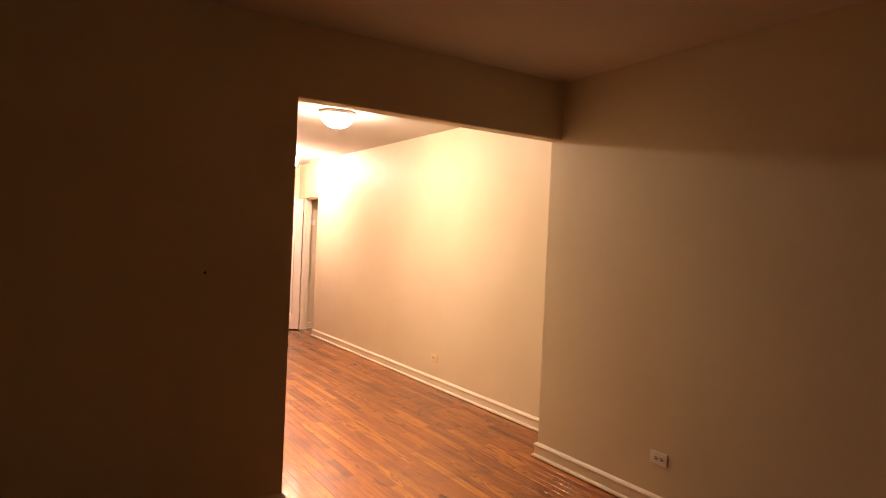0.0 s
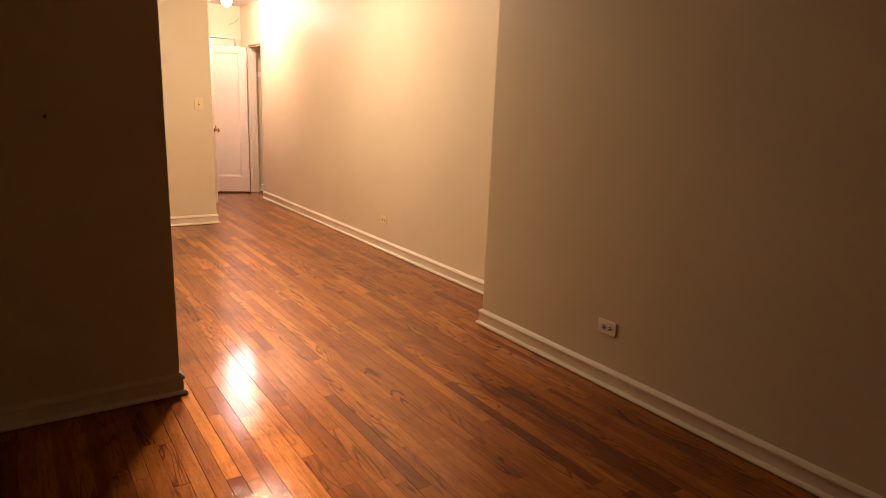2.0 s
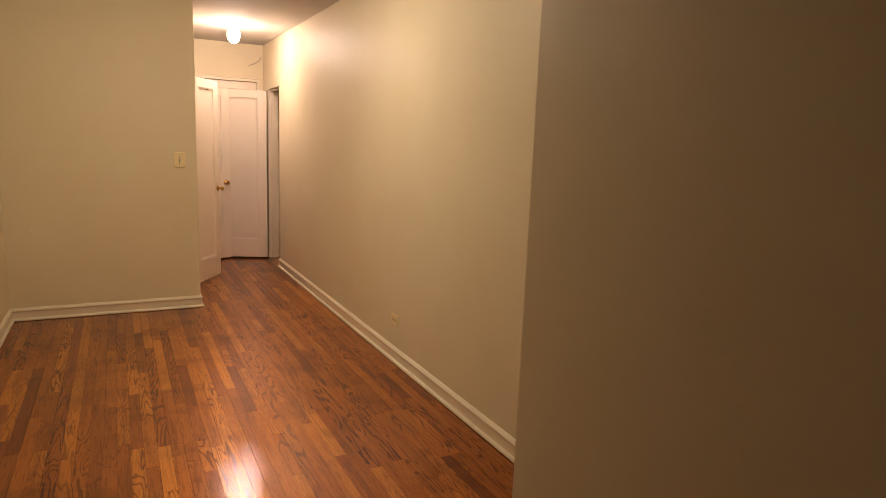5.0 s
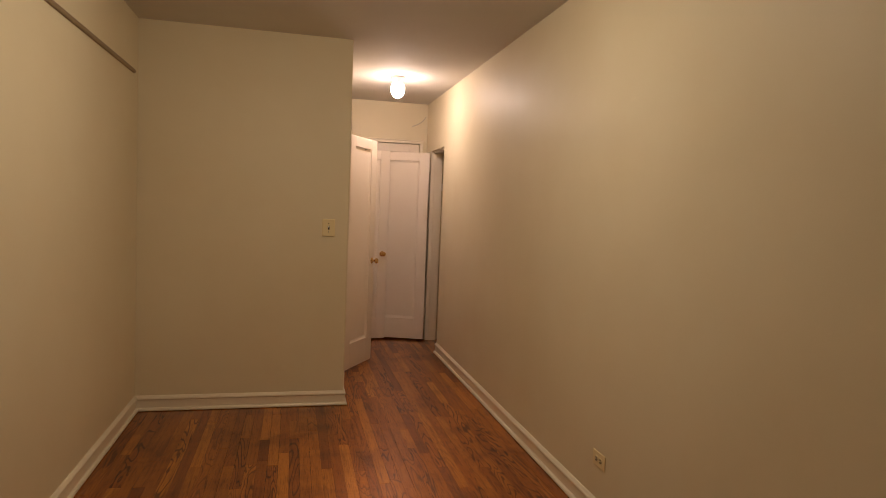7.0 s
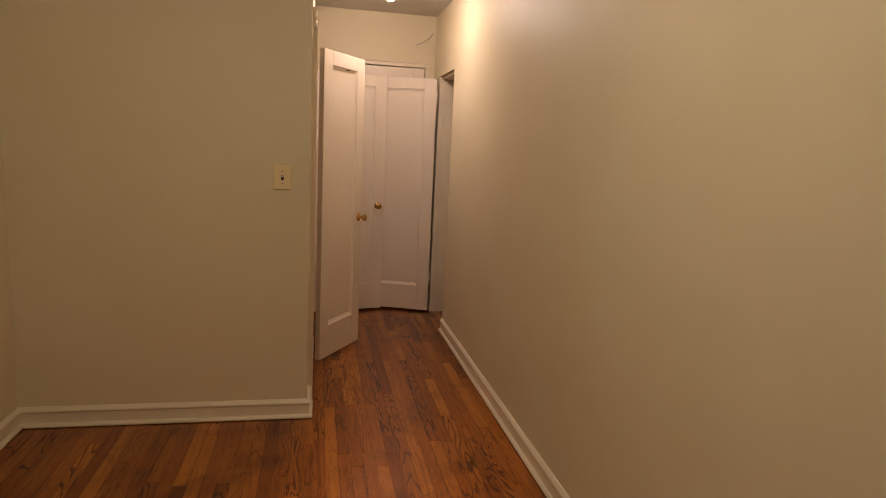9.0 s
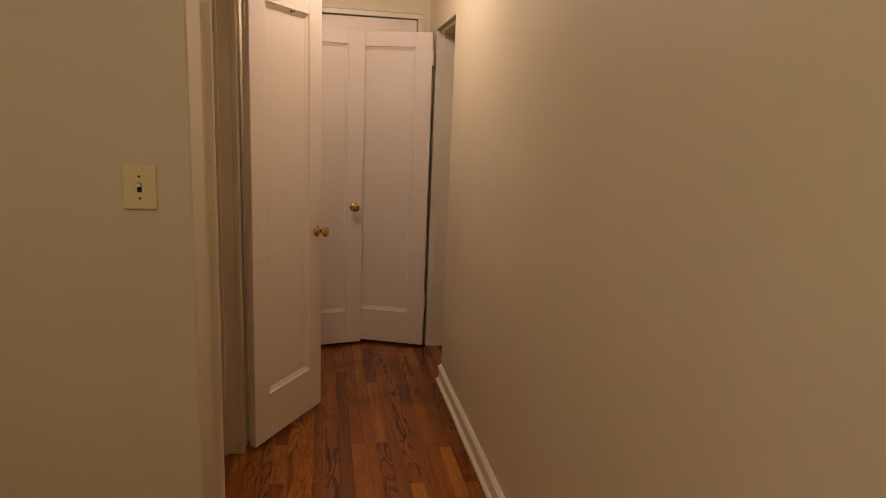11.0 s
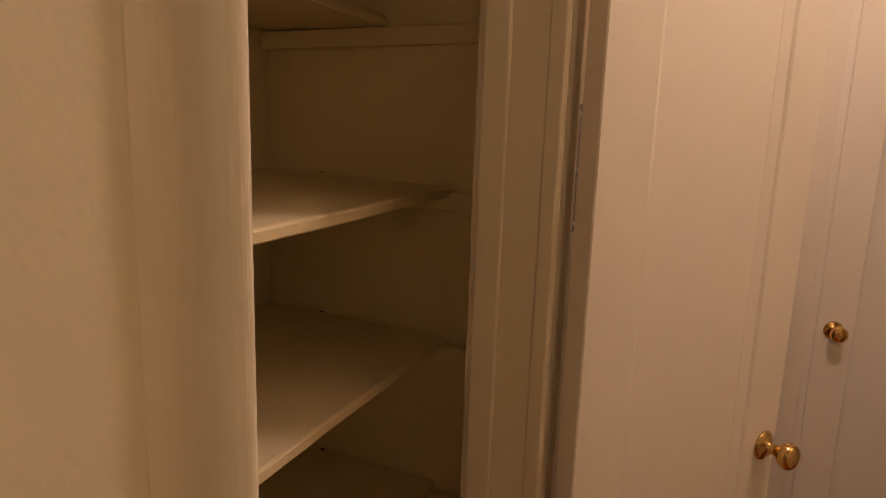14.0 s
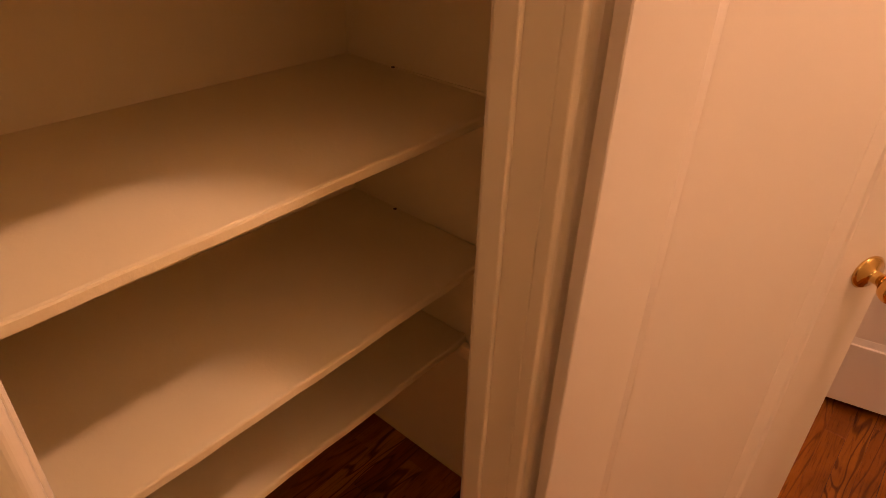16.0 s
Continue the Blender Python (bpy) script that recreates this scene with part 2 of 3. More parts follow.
def run(profile, p0, p1, out, mitre0=0, mitre1=0, up=(0, 0, 1)):
    """A moulding: profile of (depth, height) pairs drawn from p0 to p1, depth towards out. Mitres: 1 outside corner, -1 inside."""
    p0, p1, out, up = Vector(p0), Vector(p1), Vector(out), Vector(up)
    along = (p1 - p0).normalized()
    bm = bmesh.new()
    a = [bm.verts.new(p0 + out * d + up * h - along * d * mitre0) for d, h in profile]
    b = [bm.verts.new(p1 + out * d + up * h + along * d * mitre1) for d, h in profile]
    bm.faces.new(a)
    bm.faces.new(b)
    for i in range(len(profile)):
        j = (i + 1) % len(profile)
        bm.faces.new((a[i], a[j], b[j], b[i]))
    bm.normal_update()
    bmesh.ops.triangulate(bm, faces=[f for f in bm.faces if len(f.verts) > 4])
    return bm


# ---- walls, ceiling, subfloor ----
LOW, HIGH = -0.05, 2.70
C = 0.005
structure("wall_living_east", prism([(NEAR_X, -1.1), (3.95, -1.1), (3.95, PART_Y1), (NEAR_X + C, PART_Y1), (NEAR_X, PART_Y1 - C)], "z", LOW, HIGH), WALL,
          "cream painted plaster wall with an outlet low down")
structure("wall_partition", prism([(-0.75, PART_Y0), (JAMB_X, PART_Y0), (JAMB_X, PART_Y1 - C), (JAMB_X - C, PART_Y1), (-0.75, PART_Y1)], "z", LOW, HIGH), WALL,
          "cream painted partition beside the wide opening")
structure("wall_header", prism([(PART_Y0, HIGH), (PART_Y0, HEAD_Z + C), (PART_Y0 + C, HEAD_Z), (PART_Y1 - C, HEAD_Z), (PART_Y1, HEAD_Z + C), (PART_Y1, HIGH)], "x", JAMB_X, NEAR_X + 0.02), WALL,
          "cream painted header over the wide opening")
DR0, DR1, DRZ = 9.655, 10.29, 2.045
structure("wall_east", prism([(PART_Y1, LOW), (DR0, LOW), (DR0, DRZ), (DR1, DRZ), (DR1, LOW), (10.75, LOW), (10.75, HIGH), (PART_Y1, HIGH)], "x", RIGHT_X, RIGHT_X + 0.11), WALL,
          "long cream painted plaster wall with a doorway at its end")
structure("wall_west", box(1.2, LEFT_X, PART_Y1, JUT_Y + 0.1, LOW, HIGH), WALL, "cream painted plaster wall with a thin high rail")
structure("wall_jut", prism([(1.2, JUT_Y), (HALL_X - C, JUT_Y), (HALL_X, JUT_Y + C), (HALL_X, CLOS_Y0 - 0.02), (2.66, CLOS_Y0 - 0.02), (2.66, 8.2), (1.2, 8.2)], "z", LOW, HIGH), WALL,
          "cream painted end wall with a light switch")
L0, L1 = 9.575, 10.20
structure("wall_hall_west", prism([(CLOS_Y0 - 0.02, 2.05), (CLOS_Y1 + 0.02, 2.05), (CLOS_Y1 + 0.02, LOW), (L0, LOW), (L0, 2.05), (L1, 2.05), (L1, LOW), (10.75, LOW), (10.75, HIGH), (CLOS_Y0 - 0.02, HIGH)],
                                "x", 2.66, HALL_X), WALL, "cream painted hall wall with the closet opening")
E0, E1, EZ = 2.98, 3.718, 2.137
structure("wall_north", prism([(2.66, LOW), (E0, LOW), (E0, EZ), (E1, EZ), (E1, LOW), (RIGHT_X, LOW), (RIGHT_X, HIGH), (2.66, HIGH)], "y", END_Y, 10.75), WALL,
          "cream painted wall at the end of the hall")
structure("wall_side_room_north", box(3.91, 4.45, 10.33, 10.75, LOW, HIGH), WALL, "cream painted wall seen through the doorway")
# Unseen walls, added close in so lamp light bounces back onto the jamb.
structure("wall_unseen_bounce_east", box(4.35, 4.45, 9.4, 10.33, LOW, HIGH), WALL)
structure("wall_unseen_bounce_south", box(3.91, 4.35, 9.4, 9.5, LOW, HIGH), WALL)
structure("wall_closet_back", box(1.98, SHELF_X0, 8.2, 9.33, LOW, HIGH), CLOSET, "cream painted back wall of the closet")
structure("wall_closet_side", box(SHELF_X0, 2.66, SIDE_Y, 9.33, LOW, HIGH), CLOSET, "cream painted side wall of the closet")
structure("wall_west_room_back", box(1.98, 2.08, 9.33, 10.75, LOW, HIGH), WALL)
structure("wall_west_room_north", box(2.08, 2.66, 10.65, 10.75, LOW, HIGH), WALL)
# Unseen walls added to close the living room and bounce light into it.
structure("wall_unseen_living_west", box(-0.75, -0.65, -1.1, PART_Y0, LOW, HIGH), WALL)
structure("wall_unseen_living_south", box(-0.65, NEAR_X, -1.1, -1.0, LOW, HIGH), WALL)
structure("ceiling", box(-0.75, 4.45, -1.1, 10.75, CEIL, 2.8), CEILING, "off-white painted ceiling")

# ---- baseboards ----
BASE = [(0, 0.0), (0.027, 0.0), (0.029, 0.004), (0.028, 0.010), (0.023, 0.017), (0.0135, 0.020), (0.0125, 0.022), (0.0125, 0.071), (0.017, 0.074), (0.019, 0.079), (0.017, 0.086), (0.011, 0.093), (0.005, 0.099), (0, 0.101)]


def baseboard(p0, p1, out, m0=0, m1=0):
    structure("baseboard", run(BASE, (*p0, 0.003), (*p1, 0.003), (*out, 0), m0, m1), TRIM, "white enamelled baseboard with a shoe moulding")


baseboard((NEAR_X, -1.0), (NEAR_X, PART_Y1), (-1, 0), 0, 1)
baseboard((NEAR_X, PART_Y1), (RIGHT_X, PART_Y1), (0, 1), 1, -1)
baseboard((RIGHT_X, PART_Y1), (RIGHT_X, DR0), (-1, 0), -1, 0)
baseboard((-0.65, PART_Y0), (JAMB_X, PART_Y0), (0, -1), 0, 1)
baseboard((JAMB_X, PART_Y0), (JAMB_X, PART_Y1), (1, 0), 1, 1)
baseboard((LEFT_X, PART_Y1), (JAMB_X, PART_Y1), (0, 1), -1, 1)
baseboard((LEFT_X, PART_Y1), (LEFT_X, JUT_Y), (1, 0), -1, -1)
baseboard((LEFT_X, JUT_Y), (HALL_X, JUT_Y), (0, -1), -1, 1)
baseboard((HALL_X, JUT_Y), (HALL_X, 8.30), (1, 0), 1, 0)
baseboard((HALL_X, 9.03), (HALL_X, 9.475), (1, 0), 0, 0)
baseboard((HALL_X, 10.30), (HALL_X, END_Y), (1, 0), 0, -1)
baseboard((3.912, 10.33), (4.35, 10.33), (0, -1), 0, 0)

# ---- casings and jambs ----
CASE = [(0, 0), (0.017, 0), (0.021, 0.003), (0.023, 0.008), (0.022, 0.014), (0.018, 0.019), (0.015, 0.024), (0.016, 0.029), (0.020, 0.034), (0.0215, 0.040),
        (0.020, 0.046), (0.015, 0.051), (0.0135, 0.057), (0.015, 0.064), (0.016, 0.072), (0.0225, 0.077), (0.024, 0.083), (0.022, 0.090), (0.015, 0.094), (0, 0.095)]


def eased(profile, n=3):
    """The same profile with its bends rounded off."""
    pts = [Vector(p) for p in profile]
    out = [tuple(pts[0])]
    for k in range(1, len(pts) - 2):
        a, b, c, d = pts[k - 1], pts[k], pts[k + 1], pts[k + 2]
        for m in range(n):
            u = m / n
            out.append(tuple(0.5 * (2 * b + (c - a) * u + (2 * a - 5 * b + 4 * c - d) * u * u + (3 * b - a - 3 * c + d) * u ** 3)))
    return out + [tuple(pts[-2]), tuple(pts[-1])]


CASE = eased(CASE)
NARROW = [(0, 0), (0.010, 0), (0.012, 0.003), (0.012, 0.028), (0.018, 0.031), (0.019, 0.036), (0.016, 0.04), (0, 0.041)]


BEAD = eased([(0, 0), (0.021, 0), (0.0255, 0.003), (0.0265, 0.008), (0.023, 0.014), (0.013, 0.018), (0.006, 0.024), (0.0025, 0.033), (0.0006, 0.046), (0, 0.047)])


def casing(name, wall, u0, u1, top, axis, face, label, shape=CASE, wide=0.094, near=None):
    """Moulded casing on three sides of an opening, in a wall of constant x or y."""
    out = (face, 0, 0) if axis == "x" else (0, face, 0)
    at = (lambda u, z: (wall, u, z)) if axis == "x" else (lambda u, z: (u, wall, z))
    side = (0, 1, 0) if axis == "x" else (1, 0, 0)
    frame_ob = thing_structure(name, label)
    part("casing", run(near or shape, at(u0, 0), at(u0, top), out, 0, 0, tuple(-s for s in side)), TRIM, frame_ob)
    part("casing", run(shape, at(u1, 0), at(u1, top), out, 0, 0, side), TRIM, frame_ob)
    part("head_casing", run(shape, at(u0 - (0.047 if near else wide), top), at(u1 + wide, top), out, 0, 0), TRIM, frame_ob)
    return frame_ob


def thing_structure(name, label):
    ob = new(name)
    ob.empty_display_size = 0.05
    return tagged(ob, label, "", "", "structure")


closet_frame = casing("door_frame_1", HALL_X, CLOS_Y0, CLOS_Y1, 2.035, "x", 1, "white enamelled moulded frame of the closet", near=BEAD)
part("jamb", box(2.663, HALL_X - 0.001, CLOS_Y0 - 0.02, CLOS_Y0, 0, 2.035, 0.002, 1), TRIM, closet_frame)
part("jamb", box(2.663, HALL_X - 0.001, CLOS_Y1, CLOS_Y1 + 0.02, 0, 2.035, 0.002, 1), TRIM, closet_frame)
part("head_jamb", box(2.663, HALL_X - 0.001, CLOS_Y0, CLOS_Y1, 2.035, 2.053, 0.002, 1), TRIM, closet_frame)
part("stop", box(2.675, 2.712, CLOS_Y0, CLOS_Y0 + 0.011, 0, 2.033, 0.003, 2), TRIM, closet_frame)
part("stop", box(2.675, 2.712, CLOS_Y1 - 0.011, CLOS_Y1, 0, 2.033, 0.003, 2), TRIM, closet_frame)
part("head_stop", box(2.675, 2.712, CLOS_Y0 + 0.011, CLOS_Y1 - 0.011, 2.022, 2.035, 0.003, 2), TRIM, closet_frame)

west_frame = casing("door_frame_2", HALL_X, L0, L1, 2.04, "x", 1, "white enamelled moulded door frame")
end_frame = casing("door_frame_3", END_Y, E0, E1, EZ, "y", -1, "white enamelled narrow frame of the closed end door", NARROW, 0.041)

side_frame = thing_structure("door_frame_4", "white enamelled jambs of the side doorway")
part("jamb", box(RIGHT_X + 0.002, 3.924, DR1 - 0.045, DR1 - 0.003, 0, DRZ, 0.003, 2), TRIM, side_frame)
part("stop", box(3.84, 3.9235, DR1 - 0.051, DR1 - 0.045, 0, DRZ - 0.022, 0.003, 2), TRIM, side_frame)
part("head_jamb", box(RIGHT_X + 0.03, 3.914, DR0 + 0.004, DR1 - 0.045, DRZ - 0.022, DRZ - 0.001, 0.003, 2), TRIM, side_frame)


# ---- doors ----
def knob_mesh():
    return lathe([(0, 0), (0.031, 0), (0.032, 0.003), (0.027, 0.008), (0.014, 0.012), (0.0115, 0.018), (0.0115, 0.03), (0.016, 0.036),
                  (0.0245, 0.043), (0.0275, 0.052), (0.0265, 0.061), (0.021, 0.067), (0.011, 0.0705), (0, 0.071)], 26)


def panel_door(name, width, hinge, free, label, knob_side=1, stile=0.105, height=2.006, knob_z=0.92, both=False, backset=0.058):
    """A one-panel painted door; its own x runs from the hinge to the free edge, its face looks to -y (knob_side 1) of its own."""
    dx, dy = free[0] - hinge[0], free[1] - hinge[1]
    door = thing(name, pose(hinge[0], hinge[1], 0.018, 0, 0, math.degrees(math.atan2(dy, dx))), label, "door")
    th = 0.035
    lo, hi = 0.22, height - 0.09
    b = 0.002
    part("stile", box(0, stile, 0, th, 0, height, b, 1), DOOR, door)
    part("stile", box(width - stile, width, 0, th, 0, height, b, 1), DOOR, door)
    part("bottom_rail", box(stile, width - stile, 0.0006, th - 0.0006, 0.0005, lo, b, 1), DOOR, door)
    part("top_rail", box(stile, width - stile, 0.0006, th - 0.0006, hi, height - 0.0005, b, 1), DOOR, door)
    # recessed panel with a sloped moulding all round, on both faces
    bm = bmesh.new()
    w = 0.02
    for face, s in ((0.001, 1), (th - 0.001, -1)):
        outer = [(stile, lo), (width - stile, lo), (width - stile, hi), (stile, hi)]
        rings = []
        for inset, depth in ((0, 0.001), (0.0015, 0.005), (0.005, 0.0065), (w, 0.0122), (w + 0.001, 0.0132)):
            rings.append([bm.verts.new((x + (inset if x < width / 2 else -inset), face + s * depth, z + (inset if z < 1 else -inset))) for x, z in outer])
        for p, q in zip(rings, rings[1:]):
            for k in range(4):
                n = (k + 1) % 4
                bm.faces.new((p[k], p[n], q[n], q[k]))
        bm.faces.new(rings[-1])
    part("panel", bm, DOOR, door)
    k = part("knob", knob_mesh(), BRASS, door, "polished brass knob", pose(width - backset, 0, knob_z, 90, 0, 0) @ Matrix.Scale(0.9, 4), True)
    if both:
        part("knob", knob_mesh(), BRASS, door, "polished brass knob", pose(width - backset, th, knob_z, -90, 0, 0) @ Matrix.Scale(0.9, 4), True)
    part("latch_plate", box(width - 0.0005, width + 0.001, 0.007, th - 0.007, knob_z - 0.028, knob_z + 0.028), BRASS, door)
    return door, th


def hinge_parts(door, th, zs, side, mat=TRIM, label="painted butt hinge"):
    for z in zs:
        bm = lathe([(0, -0.048), (0.005, -0.046), (0.0062, -0.043), (0.0062, 0.043), (0.005, 0.046), (0, 0.048)], 12)
        part("hinge", bm, mat, door, label, pose(-0.006, side, z, 0, 0, 0), True)


closet_door, th = panel_door("closet_door", 0.532, (2.83, 8.936), (3.112, 9.387), "open white one-panel closet door with a brass knob", stile=0.105, knob_z=0.918, both=True, backset=0.042)
hinge_parts(closet_door, th, (0.25, 1.845), th * 0.5, TRIM)
# Plate added for an unidentified dark strip in the gap beside the hinge.
plate = thing("dark_wall_plate", pose(HALL_X, 9.10, 1.435), "dark plate with screws on the wall behind the door", "wall plate")
part("body", box(0, 0.004, -0.028, 0.028, -0.10, 0.10, 0.0012, 1), BROWN, plate)
for z in (-0.085, 0.0, 0.085):
    part("screw", lathe([(0, 0), (0.004, 0), (0.0034, 0.0012), (0, 0.0016)], 10), STEEL, plate, "", pose(0.004, 0, z, 0, 90, 0))
part("hook", lathe([(0, 0), (0.006, 0), (0.005, 0.003), (0.002, 0.005), (0.002, 0.016), (0.0045, 0.018), (0, 0.021)], 12), BROWN, closet_door, "small dark coat hook",
     pose(0.285, 0, 1.905, 90, 0, 0), True)
west_door, th = panel_door("hall_door", 0.598, (2.786, 10.185), (3.37, 10.315), "open white one-panel door with a brass knob", knob_z=0.912)
side_door, th = panel_door("side_room_door", 0.572, (3.786, 10.243), (3.249, 10.44), "open white one-panel door behind another door")
hinge_parts(side_door, th, (0.30, 1.855), th + 0.003, TRIM)
end_door, th = panel_door("end_door", E1 - E0 - 0.01, (E0 + 0.005, END_Y + 0.014), (E1 - 0.005, END_Y + 0.014), "closed white door in the end wall", height=EZ - 0.023)

# ---- closet shelves ----
def shelf(z, front_far, front_near, crack=(0.0, 0.15), drop=0.004, drop_near=0.0, thick=0.019):
    """A painted board, a little deeper at its near end, with an eased, bumpy front edge, a crack at its far end and a cleat under it."""
    s = thing("shelf", pose(SHELF_X0, 8.203, z), "cream painted wooden closet shelf resting on wall cleats", "shelf", "closet shelves")
    ln = SIDE_Y - 0.004 - 8.203
    a, c = front_far - SHELF_X0, front_near - SHELF_X0
    bm = bmesh.new()
    steps = 24
    rows = []
    for k in range(steps + 1):
        u = k / steps
        x = c + (a - c) * u + 0.0014 * math.sin(7 * u + z * 40) + 0.0008 * math.sin(23 * u + z * 9) + 0.0005 * math.sin(61 * u)
        sag = -0.002 * math.sin(math.pi * u)
        y = ln * u
        tilt = (drop + drop_near * (1 - u)) / x
        rows.append([bm.verts.new((px, py, pz - tilt * px)) for px, py, pz in ((0.001, y, sag), (x - 0.005, y, sag), (x - 0.0015, y, sag - 0.0012), (x, y, sag - 0.004), (x, y, sag - thick + 0.003),
                                               (x - 0.002, y, sag - thick + 0.0005), (x - 0.006, y, sag - thick), (0.001, y, sag - thick))])
    for p, q in zip(rows, rows[1:]):
        for k in range(8):
            bm.faces.new((p[k], p[(k + 1) % 8], q[(k + 1) % 8], q[k]))
    bm.faces.new(rows[0])
    bm.faces.new(rows[-1])
    part("board", bm, CLOSET, s)
    lo, hi = crack
    for p, q in ((0.001, lo), (hi, a - 0.004)):
        if q - p > 0.01:
            part("end_filler", box(p, q, ln - 0.0008, ln + 0.0035, -0.012, -0.0006, 0.0008, 1), CLOSET, s)
    part("nail", lathe([(0, 0), (0.0045, 0), (0.004, 0.0014), (0, 0.002)], 10), BROWN, s, "dark nail head", pose(hi if lo == 0 else lo, ln - 0.006, 0.0002))
    part("side_cleat", box(0.002, 2.652 - SHELF_X0, ln - 0.016, ln + 0.0035, -thick - 0.04, -thick - 0.0045, 0.003, 2), CLOSET, s)
    return s


shelf(1.706, 2.347, 2.39)
shelf(1.394, SHELF_X1 + 0.005, SHELF_X1 + 0.055, drop=0.012, drop_near=0.008)
shelf(1.087, SHELF_X1, SHELF_X1 + 0.03, drop=0.008)
shelf(0.758, SHELF_X1 - 0.012, SHELF_X1 + 0.008, (0.15, 0.40))
shelf(0.505, 2.42, 2.44, (0.2, 0.36))

# ---- lamps ----
dome = thing("ceiling_light", pose(2.61, 6.13, CEIL), "lit frosted glass dome ceiling light with a metal rim", "ceiling light")
part("pan", lathe([(0, 0), (0.15, 0), (0.157, -0.006), (0.158, -0.026), (0.150, -0.032), (0, -0.030)], 48), STEEL, dome, "brushed metal rim", None, True)
part("shade", lathe([(0.146, -0.031), (0.143, -0.05), (0.128, -0.085), (0.1, -0.115), (0.06, -0.135), (0.02, -0.142), (0, -0.1425)], 48), DOME_GLASS, dome, "glowing frosted glass dome", None, True)
part("finial", lathe([(0, -0.141), (0.013, -0.142), (0.014, -0.147), (0.009, -0.152), (0.0065, -0.16), (0.003, -0.166), (0, -0.167)], 18), STEEL, dome, "", None, True)
globe = thing("hall_lamp", pose(3.25, 9.19, CEIL), "lit white glass globe lamp on a porcelain holder", "ceiling lamp")
part("holder", lathe([(0, 0), (0.067, 0), (0.0675, -0.005), (0.061, -0.016), (0.053, -0.032), (0.049, -0.048), (0.050, -0.056), (0, -0.056)], 32), PORCELAIN, globe, "white porcelain holder", None, True)
part("globe", lathe([(0.046, -0.054), (0.055, -0.07), (0.0605, -0.09), (0.061, -0.112), (0.056, -0.14), (0.045, -0.162), (0.026, -0.18), (0, -0.187)], 32), GLOBE_GLASS, globe, "glowing white glass globe", None, True)


# ---- small fittings ----
def switch(m):
    s = thing("light_switch", m, "ivory switch plate with a pale toggle in a dark slot", "light switch")
    part("plate", box(-0.044, 0.044, -0.008, 0, -0.061, 0.061, 0.0045, 3), IVORY, s)
    part("toggle", box(-0.0042, 0.0042, -0.019, -0.005, 0.002, 0.0115, 0.0015, 2), WHITE, s, "pale toggle")
    part("toggle_slot", box(-0.006, 0.006, -0.0086, -0.005, -0.0135, 0.0135, 0.0004, 1), SLOT, s)
    for z in (-0.03, 0.03):
        part("screw", lathe([(0, 0), (0.0035, 0), (0.003, 0.0012), (0, 0.0015)], 12), BROWN, s, "", pose(0, -0.008, z, 90, 0, 0))
    return s


def outlet(m, label, mat):
    o = thing("outlet", m, label, "wall outlet")
    part("plate", box(-0.058, 0.058, -0.006, 0, -0.036, 0.036, 0.0035, 3), mat, o)
    for x in (-0.02, 0.02):
        r = part("receptacle", lathe([(0, 0), (0.0165, 0), (0.016, 0.0015), (0, 0.002)], 24), mat, o, "", pose(x, -0.006, 0, 90, 0, 0))
        for dx, dz, w, h in ((-0.002, 0.0065, 0.0055, 0.0026), (-0.002, -0.0065, 0.0065, 0.0026)):
            part("slot", box(x - w, x + w, -0.0088, -0.0078, dz - h, dz + h), SLOT, r, "", None).matrix_basis = r.matrix_basis.inverted()
        part("ground_hole", box(x + 0.0065, x + 0.0125, -0.0088, -0.0078, -0.0032, 0.0032), SLOT, r).matrix_basis = r.matrix_basis.inverted()
    part("screw", lathe([(0, 0), (0.0033, 0), (0.003, 0.001), (0, 0.0013)], 12), STEEL, o, "", pose(0, -0.006, 0, 90, 0, 0))
    return o


switch(pose(2.627, JUT_Y, 1.267))
outlet(pose(NEAR_X, 3.143, 0.31, 0, 0, -90), "white duplex outlet set sideways above the baseboard", WHITE)
outlet(pose(RIGHT_X, 6.225, 0.292, 0, 0, -90), "cream duplex outlet set low on the wall", IVORY)

# old screw anchor in the partition
anchor = thing("screw_anchor", pose(1.116, PART_Y0, 1.262, 90, 0, 0), "small dark screw anchor in the painted wall", "screw anchor")
part("sleeve", lathe([(0, 0.0005), (0.0065, 0.0005), (0.007, 0.0015), (0.004, 0.003), (0.003, 0.001), (0, 0.001)], 14), BROWN, anchor)

# rail along the foyer's west wall
rail = new("wall_rail", finish(run([(0, 0), (0.012, 0.001), (0.016, 0.008), (0.015, 0.018), (0.01, 0.024), (0, 0.025)], (LEFT_X, PART_Y1, 2.204), (LEFT_X, JUT_Y - 0.12, 2.204), (1, 0, 0)), "wall_rail", RAIL))
tagged(rail, "thin brown picture rail high on the cream wall", "picture rail")

# small box on the side room's wall
jb = thing("wall_box", pose(3.97, 10.33, 1.67), "small white box on the side room wall", "junction box")
part("body", box(-0.04, 0.04, -0.03, 0, -0.035, 0.035, 0.004, 2), WHITE, jb)
part("lid", box(-0.042, 0.042, -0.034, -0.03, -0.037, 0.037, 0.0015, 2), WHITE, jb)


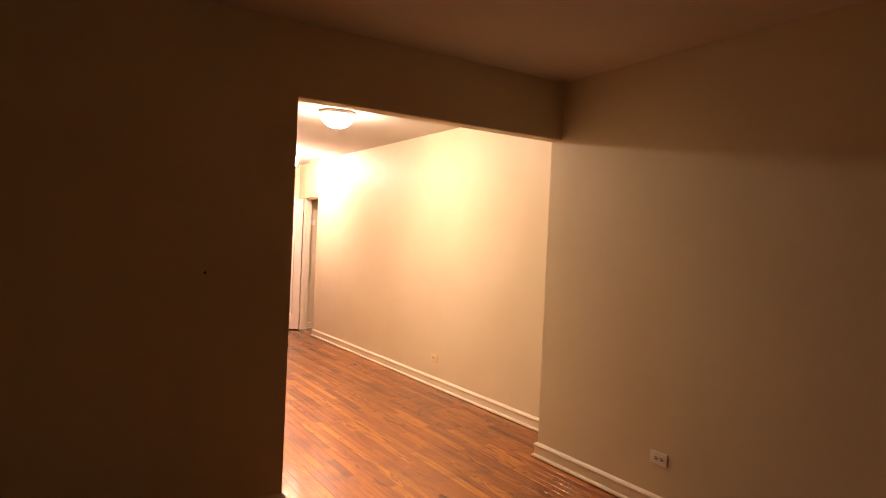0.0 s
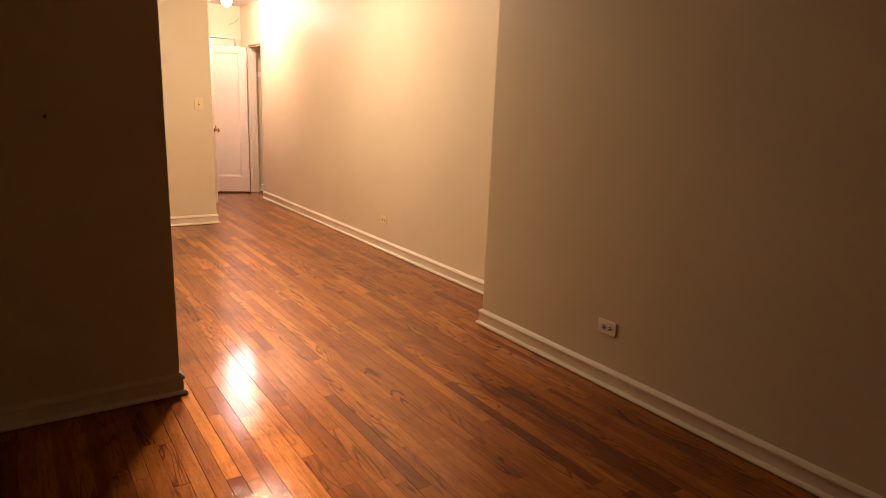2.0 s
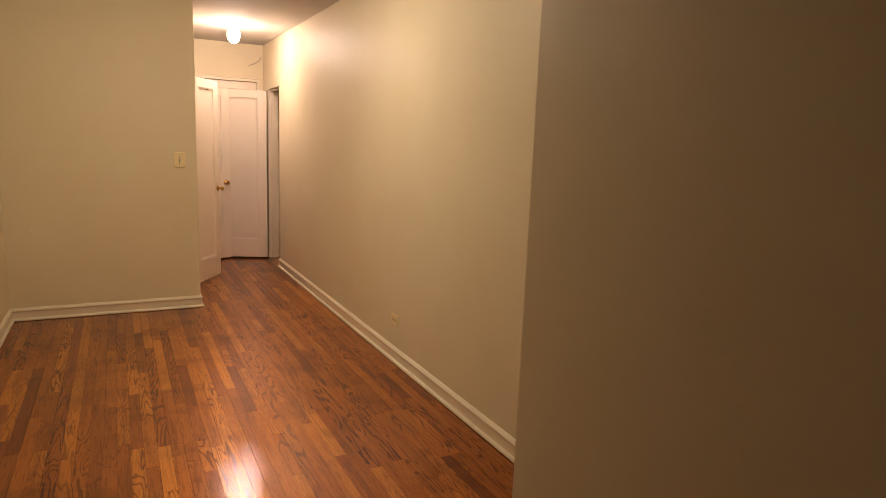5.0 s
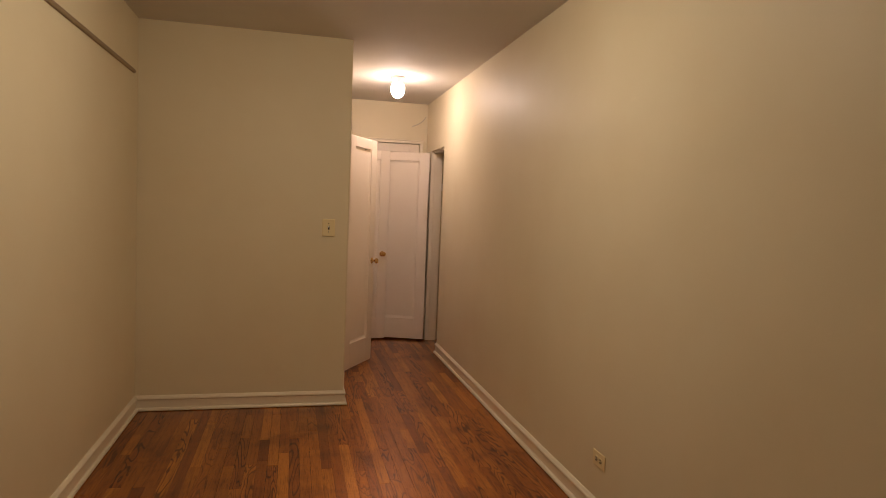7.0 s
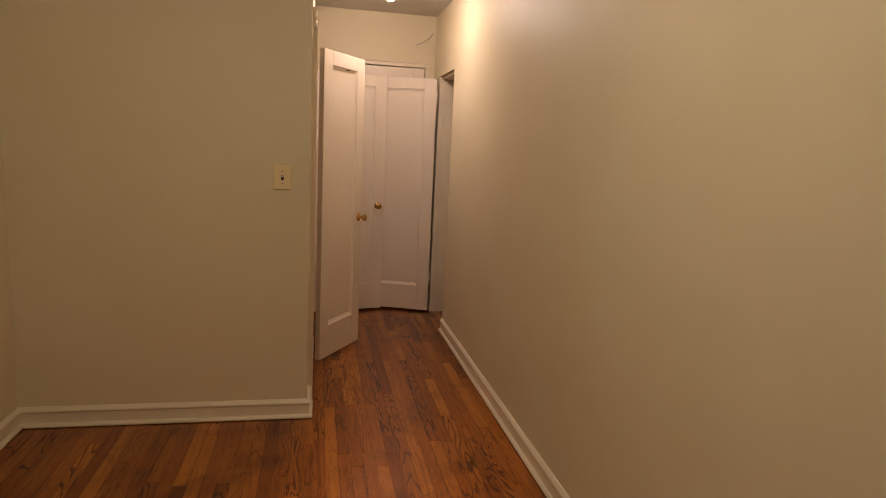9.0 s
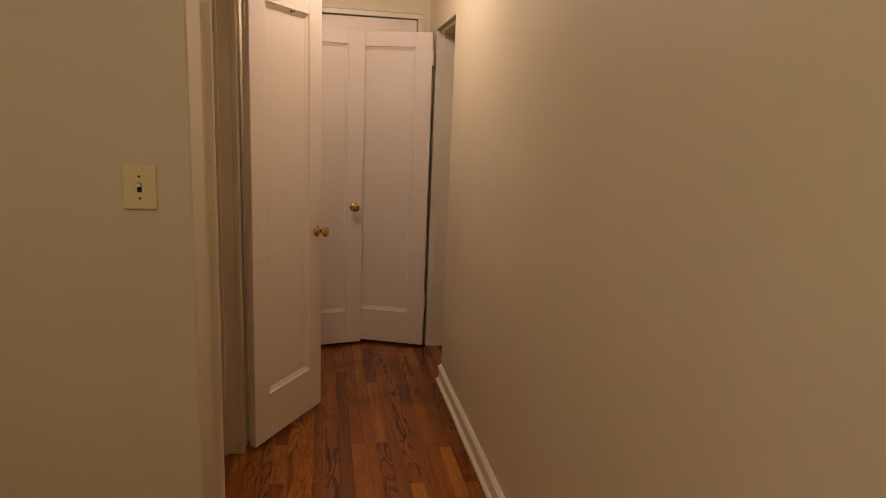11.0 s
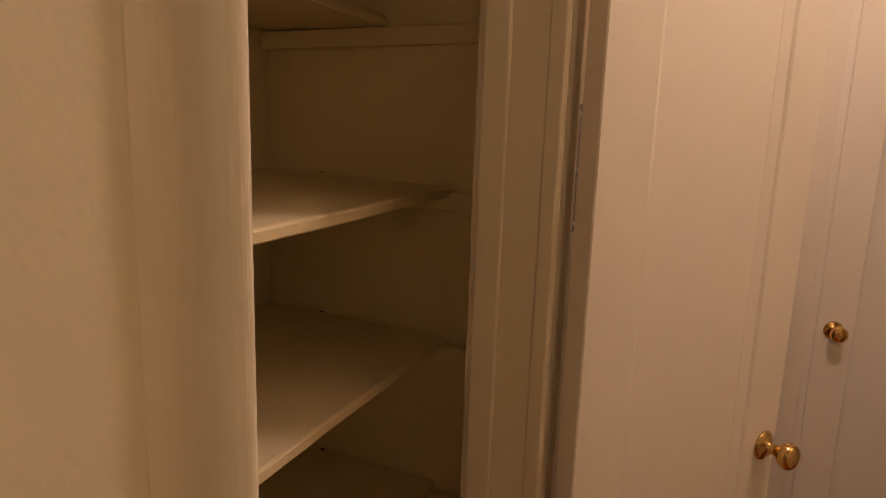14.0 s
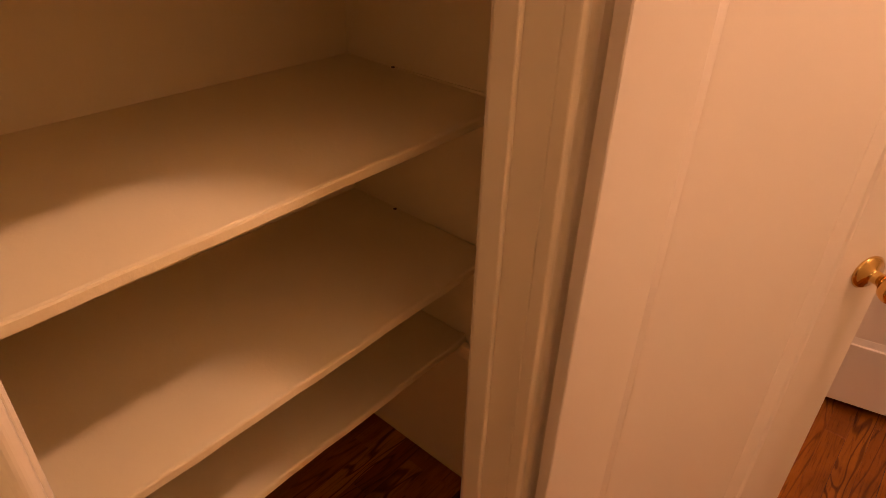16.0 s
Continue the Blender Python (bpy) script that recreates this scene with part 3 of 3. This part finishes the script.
# loose cable out of the end wall
def cable(points, radius):
    cu = bpy.data.curves.new("cable", "CURVE")
    cu.dimensions, cu.bevel_depth, cu.bevel_resolution = "3D", radius, 3
    sp = cu.splines.new("BEZIER")
    sp.bezier_points.add(len(points) - 1)
    for bp, co in zip(sp.bezier_points, points):
        bp.co = co
        bp.handle_left_type = bp.handle_right_type = "AUTO"
    cu.materials.append(WIRE)
    ob = new("cable", cu)
    dg = bpy.context.evaluated_depsgraph_get()
    me = bpy.data.meshes.new_from_object(ob.evaluated_get(dg))
    bpy.data.objects.remove(ob)
    return new("cable", me)


tagged(cable([(3.772, END_Y, 2.435), (3.768, END_Y - 0.02, 2.43), (3.735, END_Y - 0.05, 2.385), (3.68, END_Y - 0.07, 2.345), (3.612, END_Y - 0.08, 2.315)], 0.004),
       "short loose cable end sticking out of the wall", "cable")

# ---- floor ----
floor = structure("floor", box(-0.75, 4.45, -1.1, 10.75, -0.08, -0.009), SUB, "varnished strip oak floor with dark worn joints")
BOARD = 0.0572


def board(x, y0, y1, bm, gap=0.0004):
    """One strip with a rounded upper edge; gap: how far its far side has shrunk from the next."""
    g, e, h = 0.0001, 0.0004, 0.0003
    x0, x1, a, b = x + g, x + BOARD - gap, y0 + g, y1 - gap
    lo = [bm.verts.new(p) for p in ((x0, a, -0.012), (x1, a, -0.012), (x1, b, -0.012), (x0, b, -0.012))]
    mid = [bm.verts.new((v.co.x, v.co.y, -h)) for v in lo]
    top = [bm.verts.new(p) for p in ((x0 + e, a + e, 0), (x1 - e, a + e, 0), (x1 - e, b - e, 0), (x0 + e, b - e, 0))]
    bm.faces.new(top)
    for p, q in ((lo, mid), (mid, top)):
        for k in range(4):
            n = (k + 1) % 4
            bm.faces.new((p[k], p[n], q[n], q[k]))


rng = random.Random(7)
LENGTHS = [0.32, 0.43, 0.56, 0.7, 0.85, 1.0, 1.2, 1.45]
shared = {}
GAPS = (0.0001, 0.0001, 0.0003, 0.0006, 0.0014)
for ln in LENGTHS:
    for gap in set(GAPS):
        bm = bmesh.new()
        board(-BOARD / 2, 0, ln, bm, gap)
        shared[ln, gap] = finish(bm, "board", OAK)
rest = bmesh.new()
count = 0
columns = int((3.94 + 1.6) / BOARD) + 1
for i in range(columns):
    x = 3.94 - (i + 1) * BOARD
    y = -1.4 - rng.random() * 1.2
    stop = 10.7 if x > 1.99 else 8.15 if x > 1.3 else 4.1
    while y < stop:
        ln = rng.choice(LENGTHS)
        if 2.35 < x < 3.8 and 2.0 < y < 9.6 and count < 300:
            ob = new("floor_board", shared[ln, rng.choice(GAPS)])
            ob.parent = floor
            ob.location = (x + BOARD / 2, y, 0.0004 * rng.random())
            ob.rotation_euler = (0.0, radians(rng.uniform(-0.28, 0.28)), 0.0)
            count += 1
        else:
            if y + ln > -0.98 and x > -0.7:
                board(x, max(y, -1.05), min(y + ln, stop), rest, rng.choice(GAPS))
        y += ln
far = part("floor_boards", rest, OAK, floor)
tagged(far, "varnished oak strips", "", "", "stuff")
side = bmesh.new()
for i in range(8):
    y = 9.4
    while y < 10.5:
        ln = rng.choice(LENGTHS)
        board(3.9400 + i * BOARD, y, min(y + ln, 10.5), side)
        y += ln
tagged(part("floor_boards", side, OAK, floor), "varnished oak strips", "", "", "stuff")
